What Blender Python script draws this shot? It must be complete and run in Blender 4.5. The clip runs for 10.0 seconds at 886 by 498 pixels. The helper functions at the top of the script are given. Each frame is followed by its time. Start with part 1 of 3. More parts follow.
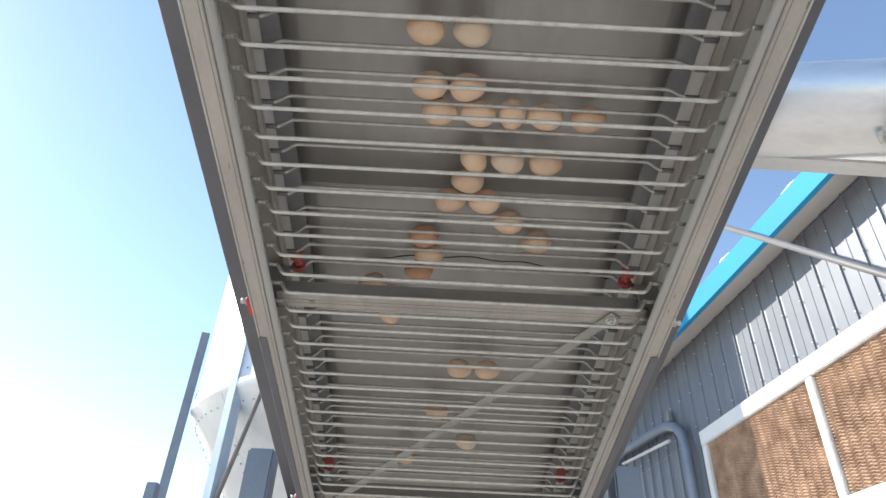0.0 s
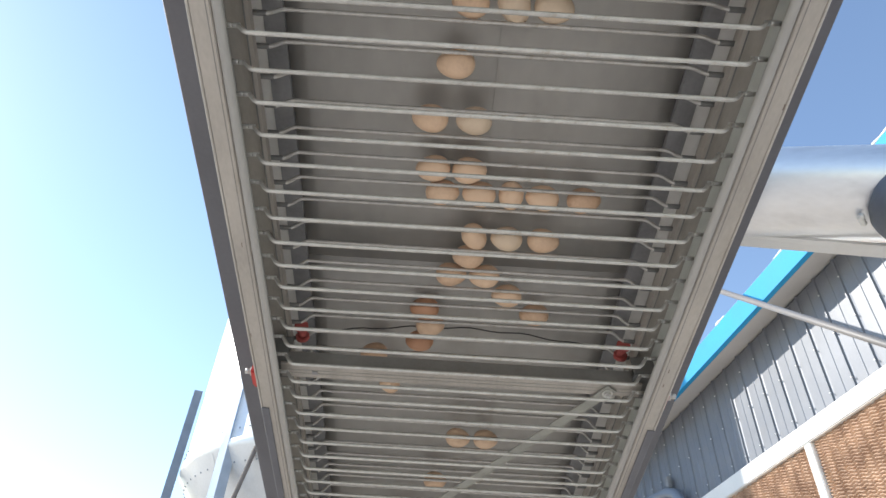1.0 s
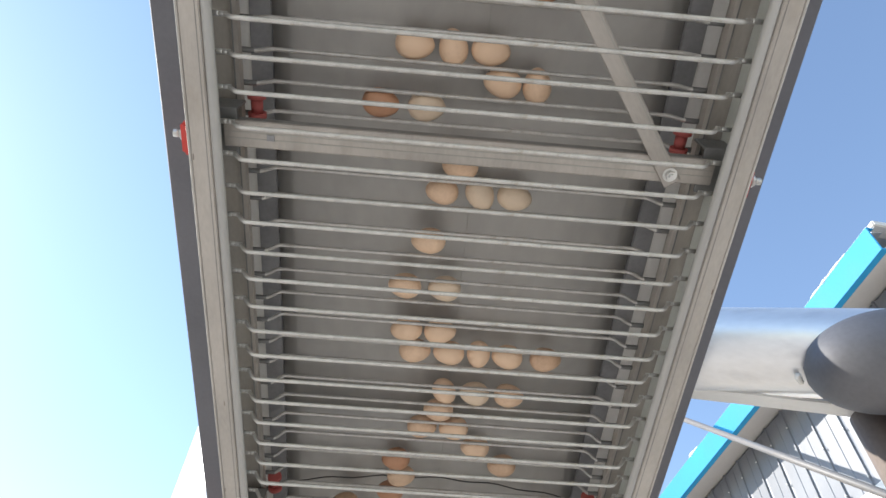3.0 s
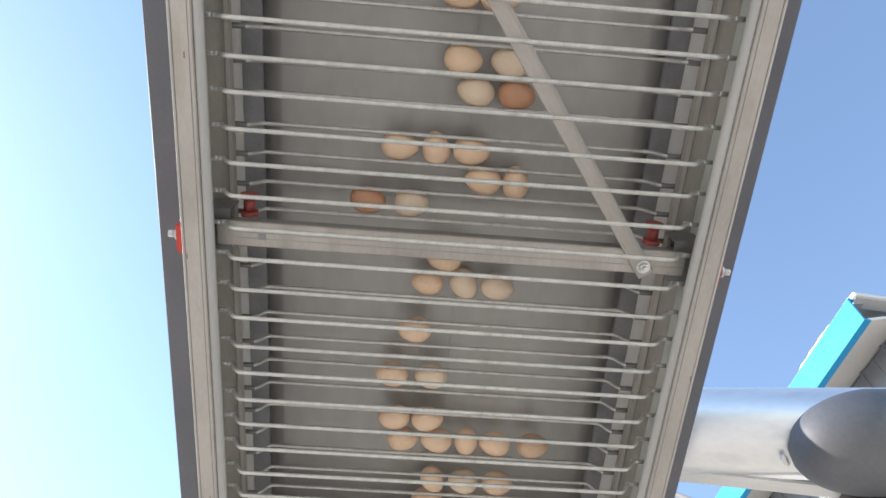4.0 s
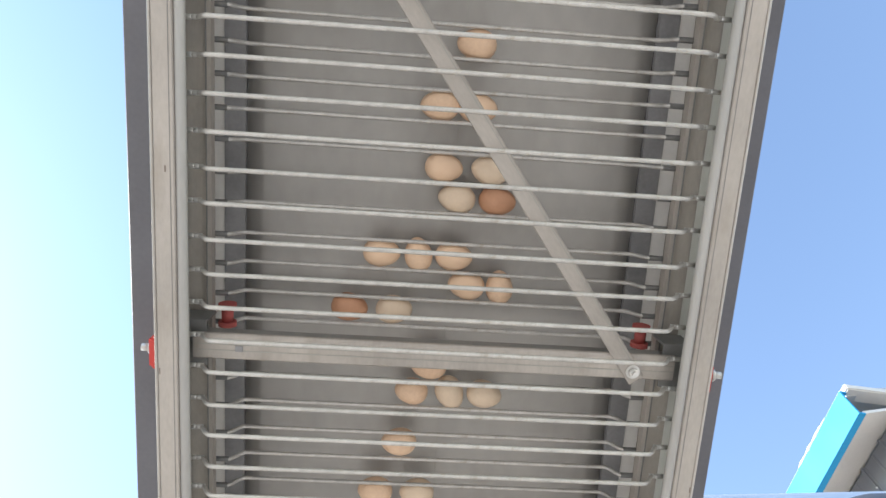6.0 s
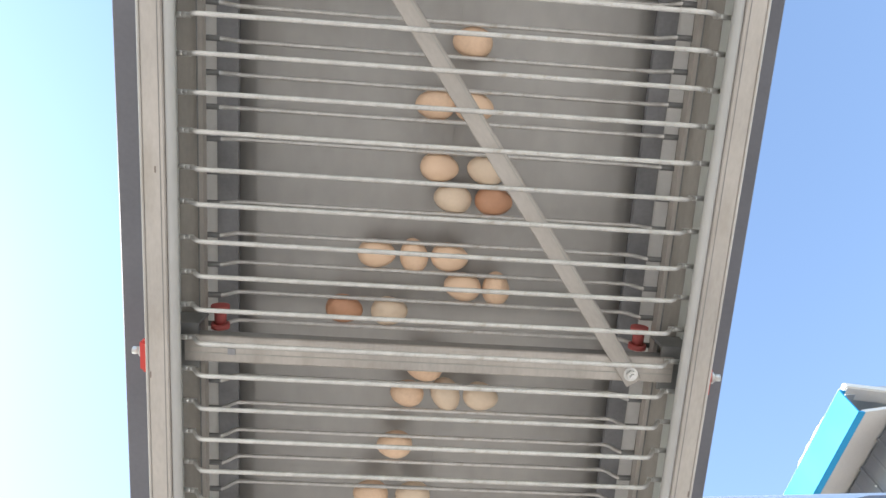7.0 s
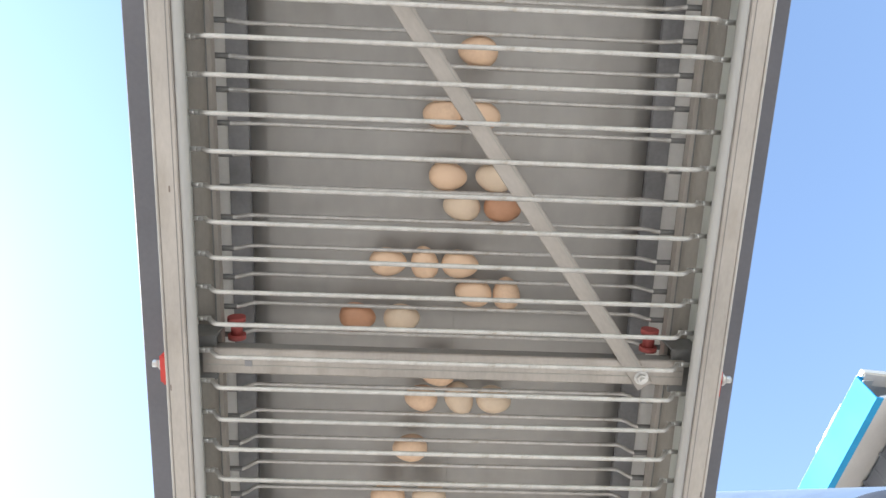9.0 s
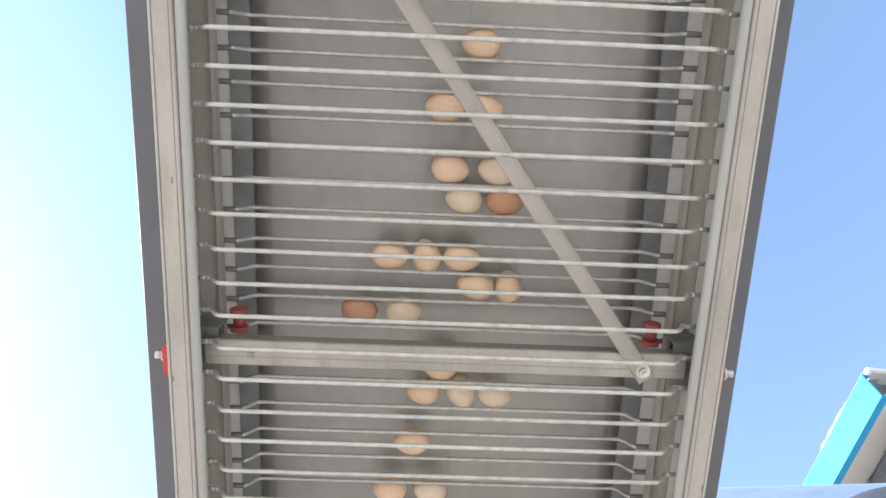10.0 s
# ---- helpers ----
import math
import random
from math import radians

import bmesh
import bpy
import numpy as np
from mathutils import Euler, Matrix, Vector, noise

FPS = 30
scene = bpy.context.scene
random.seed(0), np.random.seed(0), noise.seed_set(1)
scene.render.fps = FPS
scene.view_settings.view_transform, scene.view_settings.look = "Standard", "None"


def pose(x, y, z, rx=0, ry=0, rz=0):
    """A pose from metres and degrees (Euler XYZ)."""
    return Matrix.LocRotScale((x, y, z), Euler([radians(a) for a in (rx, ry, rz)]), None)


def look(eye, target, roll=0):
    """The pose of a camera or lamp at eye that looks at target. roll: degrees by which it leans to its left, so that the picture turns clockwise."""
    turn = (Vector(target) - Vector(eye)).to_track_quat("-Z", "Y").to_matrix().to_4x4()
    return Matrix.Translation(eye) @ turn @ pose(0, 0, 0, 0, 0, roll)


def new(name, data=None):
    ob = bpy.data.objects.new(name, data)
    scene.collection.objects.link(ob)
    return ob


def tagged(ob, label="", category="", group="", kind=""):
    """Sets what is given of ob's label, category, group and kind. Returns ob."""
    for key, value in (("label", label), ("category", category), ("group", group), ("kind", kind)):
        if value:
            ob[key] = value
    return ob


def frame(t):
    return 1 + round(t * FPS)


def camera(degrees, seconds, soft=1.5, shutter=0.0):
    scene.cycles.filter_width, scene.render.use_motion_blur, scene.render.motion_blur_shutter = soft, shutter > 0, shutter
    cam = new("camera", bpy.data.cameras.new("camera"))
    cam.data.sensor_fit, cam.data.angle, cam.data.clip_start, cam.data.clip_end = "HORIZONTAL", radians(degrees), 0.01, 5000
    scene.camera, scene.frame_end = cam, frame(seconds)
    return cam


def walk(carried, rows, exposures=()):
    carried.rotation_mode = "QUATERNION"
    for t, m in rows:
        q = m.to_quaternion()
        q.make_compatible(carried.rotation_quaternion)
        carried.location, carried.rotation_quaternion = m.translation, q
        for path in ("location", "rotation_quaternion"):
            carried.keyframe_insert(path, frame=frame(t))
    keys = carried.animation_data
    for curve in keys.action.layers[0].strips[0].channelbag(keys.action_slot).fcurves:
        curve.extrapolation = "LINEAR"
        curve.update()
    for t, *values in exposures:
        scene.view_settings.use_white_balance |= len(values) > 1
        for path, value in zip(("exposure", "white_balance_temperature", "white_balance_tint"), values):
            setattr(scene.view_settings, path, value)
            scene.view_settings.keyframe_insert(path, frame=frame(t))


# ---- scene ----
# The slope of the conveyor: it rises towards the viewer, 13.5 degrees.
SLOPE, DECK = 13.5, 2.35
CONV = pose(0, 0, DECK, -SLOPE, 0, 0)

cam = camera(69.91, 10.0)
# seconds; x, y, z, yaw, pitch, roll in the conveyor's own frame
ROWS = [
    (0.0, -0.0438, -0.1029, -0.7297, -2.37, 47.67, -1.77),
    (0.5, -0.0532, -0.1378, -0.7342, -2.48, 50.10, -1.73),
    (1.0, -0.0548, -0.1521, -0.7403, -3.00, 52.78, -1.84),
    (1.5, -0.0512, -0.1754, -0.7456, -3.25, 55.14, -1.52),
    (2.0, -0.0515, -0.2069, -0.7551, -3.61, 57.77, -1.14),
    (2.5, -0.0576, -0.2387, -0.7663, -4.79, 60.44, -0.84),
    (4.0, -0.0505, -0.3068, -0.7960, -4.53, 69.70, 0.72),
    (4.5, -0.0545, -0.3239, -0.8000, -4.23, 72.95, 1.23),
    (5.0, -0.0533, -0.3259, -0.7934, -4.33, 76.30, 1.53),
    (5.5, -0.0508, -0.3160, -0.7847, -3.93, 78.44, 2.05),
    (7.0, -0.0411, -0.3199, -0.7656, -3.83, 78.17, 2.31),
    (7.5, -0.0433, -0.3300, -0.7667, -3.55, 78.09, 2.19),
    (8.0, -0.0434, -0.3393, -0.7701, -3.28, 77.85, 1.90),
    (8.5, -0.0410, -0.3512, -0.7728, -2.64, 77.83, 1.75),
    (9.0, -0.0384, -0.3493, -0.7711, -2.35, 77.23, 1.41),
    (9.5, -0.0356, -0.3504, -0.7714, -2.35, 76.96, 1.13),
    (10.0, -0.0343, -0.3433, -0.7724, -2.45, 76.98, 0.95),
]
EXPOSURES = [(0.0, 1.0), (1.5, 1.05), (2.5, 1.12), (4.5, 1.36), (5.5, 1.48), (7.0, 1.64), (10.0, 1.68)]
walk(cam, [(t, CONV @ pose(x, y, z, 90 + pitch, roll, yaw)) for t, x, y, z, yaw, pitch, roll in ROWS], EXPOSURES)

# ---- light ----
TO_SUN = Vector((-0.771, 0.343, 0.54)).normalized()
world = bpy.data.worlds.new("sky")
scene.world = world
world.use_nodes = True
wn = world.node_tree.nodes
sky = wn.new("ShaderNodeTexSky")
sky.sky_type = "NISHITA"
sky.sun_disc = False
sky.sun_elevation = math.asin(TO_SUN.z)
sky.sun_rotation = math.atan2(TO_SUN.x, TO_SUN.y)
sky.air_density = 1.0
sky.dust_density = 0.12
sky.ozone_density = 0.55
wn["Background"].inputs["Strength"].default_value = 0.15
world.node_tree.links.new(sky.outputs[0], wn["Background"].inputs["Color"])
sun = new("sun", bpy.data.lights.new("sun", "SUN"))
sun.data.energy = 2.9
sun.data.angle = radians(0.53)
sun.data.color = (1.0, 0.95, 0.87)
sun.matrix_world = look(TO_SUN * 30, (0, 0, 0))


# ---- materials ----
def material(name, colour, rough=0.5, metal=0.0, vary=0.12, scale=6.0, fine=90.0, bump=0.15, tint=None,
             stretch=(1, 1, 1), stain=0.0, stain_colour=(0.12, 0.09, 0.06), per_object=0.0, spec=0.5):
    """A surface with broad and fine variation, optional stains, and fine relief."""
    m = bpy.data.materials.new(name)
    m.use_nodes = True
    n, l = m.node_tree.nodes, m.node_tree.links
    bsdf = n["Principled BSDF"]
    co = n.new("ShaderNodeTexCoord")
    mp = n.new("ShaderNodeMapping")
    mp.inputs["Scale"].default_value = stretch
    l.new(co.outputs["Object"], mp.inputs["Vector"])
    broad, small = n.new("ShaderNodeTexNoise"), n.new("ShaderNodeTexNoise")
    broad.inputs["Scale"].default_value, small.inputs["Scale"].default_value = scale, fine
    broad.inputs["Detail"].default_value, small.inputs["Detail"].default_value = 5, 3
    for tex in (broad, small):
        l.new(mp.outputs[0], tex.inputs["Vector"])
    add = n.new("ShaderNodeMath")
    add.operation = "MULTIPLY_ADD"
    add.inputs[1].default_value = 0.35
    l.new(small.outputs["Fac"], add.inputs[0])
    l.new(broad.outputs["Fac"], add.inputs[2])
    last = add.outputs[0]
    if per_object:
        info, jit = n.new("ShaderNodeObjectInfo"), n.new("ShaderNodeMath")
        jit.operation = "MULTIPLY_ADD"
        jit.inputs[1].default_value = per_object
        l.new(info.outputs["Random"], jit.inputs[0])
        l.new(last, jit.inputs[2])
        last = jit.outputs[0]
    ramp = n.new("ShaderNodeValToRGB")
    lo = [c * (1 - vary) for c in colour]
    hi = [min(1, c * (1 + vary)) for c in (tint or colour)]
    ramp.color_ramp.elements[0].position, ramp.color_ramp.elements[1].position = 0.4, 0.95 + per_object
    ramp.color_ramp.elements[0].color, ramp.color_ramp.elements[1].color = (*lo, 1), (*hi, 1)
    l.new(last, ramp.inputs[0])
    colour_out = ramp.outputs[0]
    if stain:
        blot, cut, mix = n.new("ShaderNodeTexNoise"), n.new("ShaderNodeValToRGB"), n.new("ShaderNodeMix")
        blot.inputs["Scale"].default_value, blot.inputs["Detail"].default_value = scale * 2.3, 8
        l.new(mp.outputs[0], blot.inputs["Vector"])
        cut.color_ramp.elements[0].position, cut.color_ramp.elements[1].position = 0.56, 0.72
        cut.color_ramp.elements[1].color = (stain, stain, stain, 1)
        l.new(blot.outputs["Fac"], cut.inputs[0])
        mix.data_type = "RGBA"
        l.new(cut.outputs[0], mix.inputs[0])
        l.new(colour_out, mix.inputs[6])
        mix.inputs[7].default_value = (*stain_colour, 1)
        colour_out = mix.outputs[2]
    l.new(colour_out, bsdf.inputs["Base Color"])
    bsdf.inputs["Metallic"].default_value = metal
    bsdf.inputs["Specular IOR Level"].default_value = spec
    rg = n.new("ShaderNodeMapRange")
    rg.inputs["To Min"].default_value, rg.inputs["To Max"].default_value = max(0.03, rough - 0.1), min(1, rough + 0.12)
    l.new(broad.outputs["Fac"], rg.inputs["Value"])
    l.new(rg.outputs[0], bsdf.inputs["Roughness"])
    if bump:
        bp = n.new("ShaderNodeBump")
        bp.inputs["Strength"].default_value = bump
        bp.inputs["Distance"].default_value = 0.002
        l.new(small.outputs["Fac"], bp.inputs["Height"])
        l.new(bp.outputs[0], bsdf.inputs["Normal"])
    return m


GALV = material("galvanised_rail", (0.425, 0.393, 0.356), 0.5, 0.35, 0.2, 14, 240, 0.1, stretch=(1, 0.35, 1), stain=0.4, stain_colour=(0.33, 0.29, 0.24))
GALV_DARK = material("galvanised_creases_and_shade", (0.36, 0.36, 0.325), 0.55, 0.35, 0.15, 12, 200, 0.08, stain=0.3, stain_colour=(0.2, 0.18, 0.14))
BEAD = material("smooth_zinc_lip", (0.36, 0.345, 0.325), 0.55, 0.2, 0.12, 10, 200, 0.03, stretch=(1, 0.2, 1))
WEB_SHADE = material("steel_web_in_shade", (0.27, 0.265, 0.25), 0.6, 0.2, 0.2, 12, 160, 0.1)
LINER = material("rail_inside_lightened", (0.60, 0.62, 0.58), 0.6, 0.3, 0.12, 9, 160, 0.08, stretch=(1, 0.4, 1))
SHEET = material("galvanised_sheet", (0.375, 0.364, 0.344), 0.40, 0.4, 0.18, 3.2, 40, 0.02, stretch=(1, 0.55, 1), stain=0.4, stain_colour=(0.24, 0.225, 0.20))
ROD = material("zinc_wire", (0.49, 0.475, 0.45), 0.38, 0.55, 0.25, 40, 400, 0.3, stain=0.45, stain_colour=(0.33, 0.27, 0.20), per_object=0.15)
LIDEDGE = material("dark_lid_paint", (0.13, 0.13, 0.145), 0.6, 0.1, 0.15, 8, 150, 0.1)
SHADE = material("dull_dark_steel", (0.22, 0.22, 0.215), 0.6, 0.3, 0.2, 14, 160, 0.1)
# black rubber lifted to mid grey, veiling glare put into its colour
BLACK = material("glare_lifted_black", (0.26, 0.26, 0.265), 0.6, 0.0, 0.25, 14, 160, 0.2)
PALE = material("pale_plastic_strip", (0.78, 0.77, 0.74), 0.5, 0.0, 0.08, 14, 160, 0.05)
RED = material("red_plastic", (0.5, 0.045, 0.035), 0.45, 0.0, 0.15, 20, 200, 0.05)
RED_DULL = material("dusty_red_plastic", (0.44, 0.10, 0.09), 0.65, 0.0, 0.2, 20, 200, 0.1)
BOLT = material("bright_zinc_bolt", (0.68, 0.68, 0.66), 0.3, 0.8, 0.15, 60, 300, 0.1)
EGG = material("egg_shell", (0.58, 0.36, 0.225), 0.5, 0.0, 0.15, 5, 220, 0.12, tint=(0.69, 0.49, 0.335), per_object=0.5)
EGG_PALE = material("egg_shell_cream", (0.72, 0.57, 0.42), 0.5, 0.0, 0.08, 5, 220, 0.12)
EGG_DARK = material("egg_shell_brown", (0.55, 0.29, 0.17), 0.5, 0.0, 0.12, 5, 220, 0.12)
WIRE = material("black_cable", (0.03, 0.03, 0.03), 0.5)
STEEL = material("weathered_steel_pipe", (0.90, 0.90, 0.90), 0.34, 0.72, 0.1, 5, 120, 0.03, stretch=(0.3, 1, 1), stain=0.35, stain_colour=(0.25, 0.24, 0.23))
STEEL_DARK = material("dull_dark_pipe", (0.17, 0.17, 0.18), 0.55, 0.4, 0.2, 5, 120, 0.12)
RUST = material("brown_grey_post", (0.22, 0.18, 0.155), 0.7, 0.2, 0.25, 9, 120, 0.2)
CONDUIT = material("pale_conduit", (0.21, 0.195, 0.185), 0.5, 0.0, 0.1, 6, 90, 0.1)
WHITE = material("white_paint", (0.78, 0.77, 0.74), 0.5, 0.0, 0.06, 4, 90, 0.1, stain=0.2, stain_colour=(0.55, 0.5, 0.43))
GREYWALL = material("grey_sheet_wall", (0.205, 0.216, 0.240), 0.42, 0.2, 0.1, 2.5, 60, 0.05, stain=0.15, stain_colour=(0.3, 0.29, 0.28))
CYAN = material("blue_trim_paint", (0.03, 0.32, 0.60), 0.6, 0.0, 0.1, 3, 60, 0.05, spec=0.25)
SOFFIT = material("soffit_board", (0.66, 0.62, 0.57), 0.6, 0.0, 0.08, 3, 60, 0.1)
PAD = material("cooling_pad_paper", (0.36, 0.225, 0.155), 0.9, 0.0, 0.2, 8, 60, 0.4, tint=(0.56, 0.40, 0.29), spec=0.2)
POST = material("grey_blue_post", (0.22, 0.25, 0.30), 0.45, 0.3, 0.15, 6, 120, 0.1)
# lighter copy of the post colour, carrying the light on the front leg
LEG_LIT = material("lit_blue_leg", (0.43, 0.50, 0.60), 0.45, 0.3, 0.12, 6, 120, 0.1)
SILO = material("galvanised_silo", (0.78, 0.785, 0.785), 0.4, 0.35, 0.1, 2, 40, 0.05, stain=0.2, stain_colour=(0.5, 0.5, 0.49))
CONCRETE = material("yard_concrete", (0.515, 0.456, 0.388), 0.9, 0.0, 0.2, 0.8, 25, 0.3, stain=0.3, stain_colour=(0.32, 0.30, 0.27))
ROOF = material("roof_sheet", (0.45, 0.46, 0.48), 0.5, 0.3, 0.1, 2, 40, 0.05)
FOAM = material("white_foam", (0.8, 0.79, 0.74), 0.8, 0.0, 0.1, 20, 80, 0.5)


# ---- building helpers ----
def box(bm, x0, x1, y0, y1, z0, z1, m=None):
    c = [(x, y, z) for x in (x0, x1) for y in (y0, y1) for z in (z0, z1)]
    v = [bm.verts.new((m @ Vector(p)) if m else p) for p in c]
    for a in ((0, 1, 3, 2), (4, 6, 7, 5), (0, 4, 5, 1), (2, 3, 7, 6), (0, 2, 6, 4), (1, 5, 7, 3)):
        bm.faces.new([v[i] for i in a])


def bevel(bm, w, n=2):
    bmesh.ops.bevel(bm, geom=bm.edges[:], offset=w, segments=n, affect="EDGES", clamp_overlap=True)


def tube(bm, pts, r, sides=10, caps=True):
    """A round bar through the points."""
    pts = [Vector(p) for p in pts]
    rings, side = [], None
    for i, p in enumerate(pts):
        d = (pts[min(i + 1, len(pts) - 1)] - pts[max(i - 1, 0)]).normalized()
        if side is None:
            side = d.orthogonal().normalized()
        side = (side - d * side.dot(d)).normalized()
        up = d.cross(side)
        rings.append([bm.verts.new(p + r * (math.cos(2 * math.pi * k / sides) * side + math.sin(2 * math.pi * k / sides) * up)) for k in range(sides)])
    for a, b in zip(rings, rings[1:]):
        for k in range(sides):
            bm.faces.new((a[k], a[(k + 1) % sides], b[(k + 1) % sides], b[k])).smooth = True
    if caps:
        bm.faces.new(rings[0][::-1])
        bm.faces.new(rings[-1])


def profile(bm, section, y0, y1, closed=True, m=None):
    """A straight bar along y with the section (x, z)."""
    a = [bm.verts.new((x, y0, z)) for x, z in section]
    b = [bm.verts.new((x, y1, z)) for x, z in section]
    n = len(section)
    for i in range(n if closed else n - 1):
        bm.faces.new((a[i], a[(i + 1) % n], b[(i + 1) % n], b[i]))
    if closed:
        bm.faces.new(a[::-1])
        bm.faces.new(b)
    if m:
        bmesh.ops.transform(bm, matrix=m, verts=bm.verts[:])


def finish(bm, name, mat):
    bmesh.ops.recalc_face_normals(bm, faces=bm.faces[:])
    me = bpy.data.meshes.new(name)
    bm.to_mesh(me)
    bm.free()
    me.materials.append(mat)
    return me


def part(name, bm, mat, parent=None, label="", m=None):
    """One mesh object out of bm, under parent."""
    ob = new(name, bm if isinstance(bm, bpy.types.Mesh) else finish(bm, name, mat))
    if parent:
        ob.parent = parent
    if m is not None:
        ob.matrix_basis = m
    return tagged(ob, label)


def thing(name, label, category, m=None, group="", kind=""):
    ob = new(name)
    ob.empty_display_size = 0.1
    if m is not None:
        ob.matrix_basis = m
    return tagged(ob, label, category, group, kind)


# ---- ground ----
bm = bmesh.new()
box(bm, -400, 400, -400, 400, -0.3, 0.0)
tagged(part("ground", bm, CONCRETE), "pale dusty concrete yard in full sun", "ground", kind="structure")

# ---- the conveyor ----
Y0, Y1, PITCH, BAY = -2.6, 5.4, 0.0442, 0.739
conveyor = thing("egg_conveyor", "galvanised steel egg conveyor with wire rods, sloping overhead", "conveyor", CONV)
for s in (-1, 1):
    bm = bmesh.new()
    sec = [(0.360, 0.25), (0.360, 0.0012), (0.3588, 0.0), (0.3365, 0.0), (0.3348, 0.0022), (0.3348, 0.0040), (0.357, 0.0028), (0.357, 0.25)]
    profile(bm, [(s * x, z) for x, z in sec], Y0, Y1)
    rail = part("side_rail", bm, GALV, conveyor, "galvanised side rail with a rolled lip")
    bm = bmesh.new()
    tube(bm, [(s * 0.3285, Y0, 0.0060), (s * 0.3285, Y1, 0.0060)], 0.0066, 20)
    part("rolled_lip", bm, BEAD, rail, "smooth rolled lip of the rail")
    # pressed lines along the flange
    bm = bmesh.new()
    box(bm, s * 0.3400 - 0.0004, s * 0.3400 + 0.0004, Y0, Y1, -0.0005, 0.0008)
    part("pressed_line", bm, SHADE, rail)
    # plate added over the web, its tone lightened to even out the light inside
    bm = bmesh.new()
    box(bm, s * 0.3540, s * 0.3568, Y0, Y1, 0.0045, 0.0985)
    part("side_liner", bm, LINER, rail, "grey-green inner face of the rail, tone lightened to even the light")
    bm = bmesh.new()
    tube(bm, [(s * 0.3622, Y0, 0.0018), (s * 0.3622, Y1, 0.0018)], 0.0021, 8)
    part("edge_bead", bm, GALV, rail)
    bm = bmesh.new()
    sec = [(0.356, 0.100), (0.330, 0.100), (0.328, 0.092), (0.320, 0.092), (0.319, 0.104), (0.356, 0.104)]
    profile(bm, [(s * x, z) for x, z in sec], Y0, Y1)
    ledge = part("guide_ledge", bm, GALV, conveyor, "dull galvanised inner guide ledge")
    bm = bmesh.new()
    box(bm, s * 0.3255, s * 0.3272, Y0, Y1, 0.0908, 0.0922)
    part("groove", bm, SHADE, ledge)
    bm = bmesh.new()
    sec = [(0.3605, 0.100), (0.4335, 0.100), (0.435, 0.1015), (0.435, 0.118), (0.3605, 0.118)]
    profile(bm, [(s * x, z) for x, z in sec], Y0, Y1)
    part("lid_edge", bm, LIDEDGE, conveyor, "dark grey overhanging lid edge")
    bm = bmesh.new()
    box(bm, s * 0.3025, s * 0.333, Y0, Y1, 0.196, 0.206)
    part("rubber_strip", bm, BLACK, conveyor, "black rubber strip beside the sheet")
    bm = bmesh.new()
    box(bm, s * 0.3335, s * 0.3565, Y0, Y1, 0.198, 0.206)
    part("side_strip", bm, PALE, conveyor, "pale strip along the cover")
# added dark strips under the outer flanges, from y 0.80 to the far end
for s in (-1, 1):
    bm = bmesh.new()
    box(bm, s * 0.3485, s * 0.3625, 0.80, Y1, -0.003, -0.0003)
    bevel(bm, 0.0008, 1)
    part("dark_flange_strip", bm, LIDEDGE, conveyor, "dark strip under the rail's outer flange")
# rust and knocks along the rails' outer edges
for s in (-1, 1):
    for k in range(9):
        yk, ln = random.uniform(-1.2, 2.2), random.uniform(0.003, 0.009)
        bm = bmesh.new()
        xk = s * random.choice((0.3585, 0.3575, 0.346, 0.341))
        box(bm, xk - 0.0008, xk + random.uniform(0.0002, 0.0008), yk, yk + ln, -0.0005, 0.0005)
        part("rust_mark", bm, RUST, conveyor)
# cover sheets, lapped end to end
y = Y0
while y < Y1 - 0.01:
    bm = bmesh.new()
    e = min(y + 1.6, Y1)
    n = 12
    grid = []
    for j in range(n + 1):
        yy = y + (e - y) * j / n
        grid.append([bm.verts.new((-0.302 + 0.604 * i / 22, yy, 0.2078 + 0.0012 * noise.noise((i * 0.4, yy * 5, 1)) + (0.0010 if i == 11 else 0))) for i in range(23)])
    for a, b in zip(grid, grid[1:]):
        for i in range(22):
            bm.faces.new((a[i], b[i], b[i + 1], a[i + 1])).smooth = True
    bm.normal_update()
    bmesh.ops.solidify(bm, geom=bm.faces[:], thickness=-0.002)
    part("cover_sheet", bm, SHEET, conveyor, "dull grey galvanised cover sheet")
    y = e
bm = bmesh.new()
box(bm, 0.0168, 0.0175, Y0, Y1, 0.2050, 0.2062)
part("seam", bm, GALV_DARK, conveyor, "thin seam along the cover sheet")
bm = bmesh.new()
box(bm, -0.435, 0.435, Y0, Y1, 0.262, 0.266)
part("lid_top", bm, LIDEDGE, conveyor)
for s in (-1, 1):
    bm = bmesh.new()
    box(bm, s * 0.431, s * 0.435, Y0, Y1, 0.1185, 0.2615)
    part("lid_side", bm, LIDEDGE, conveyor)


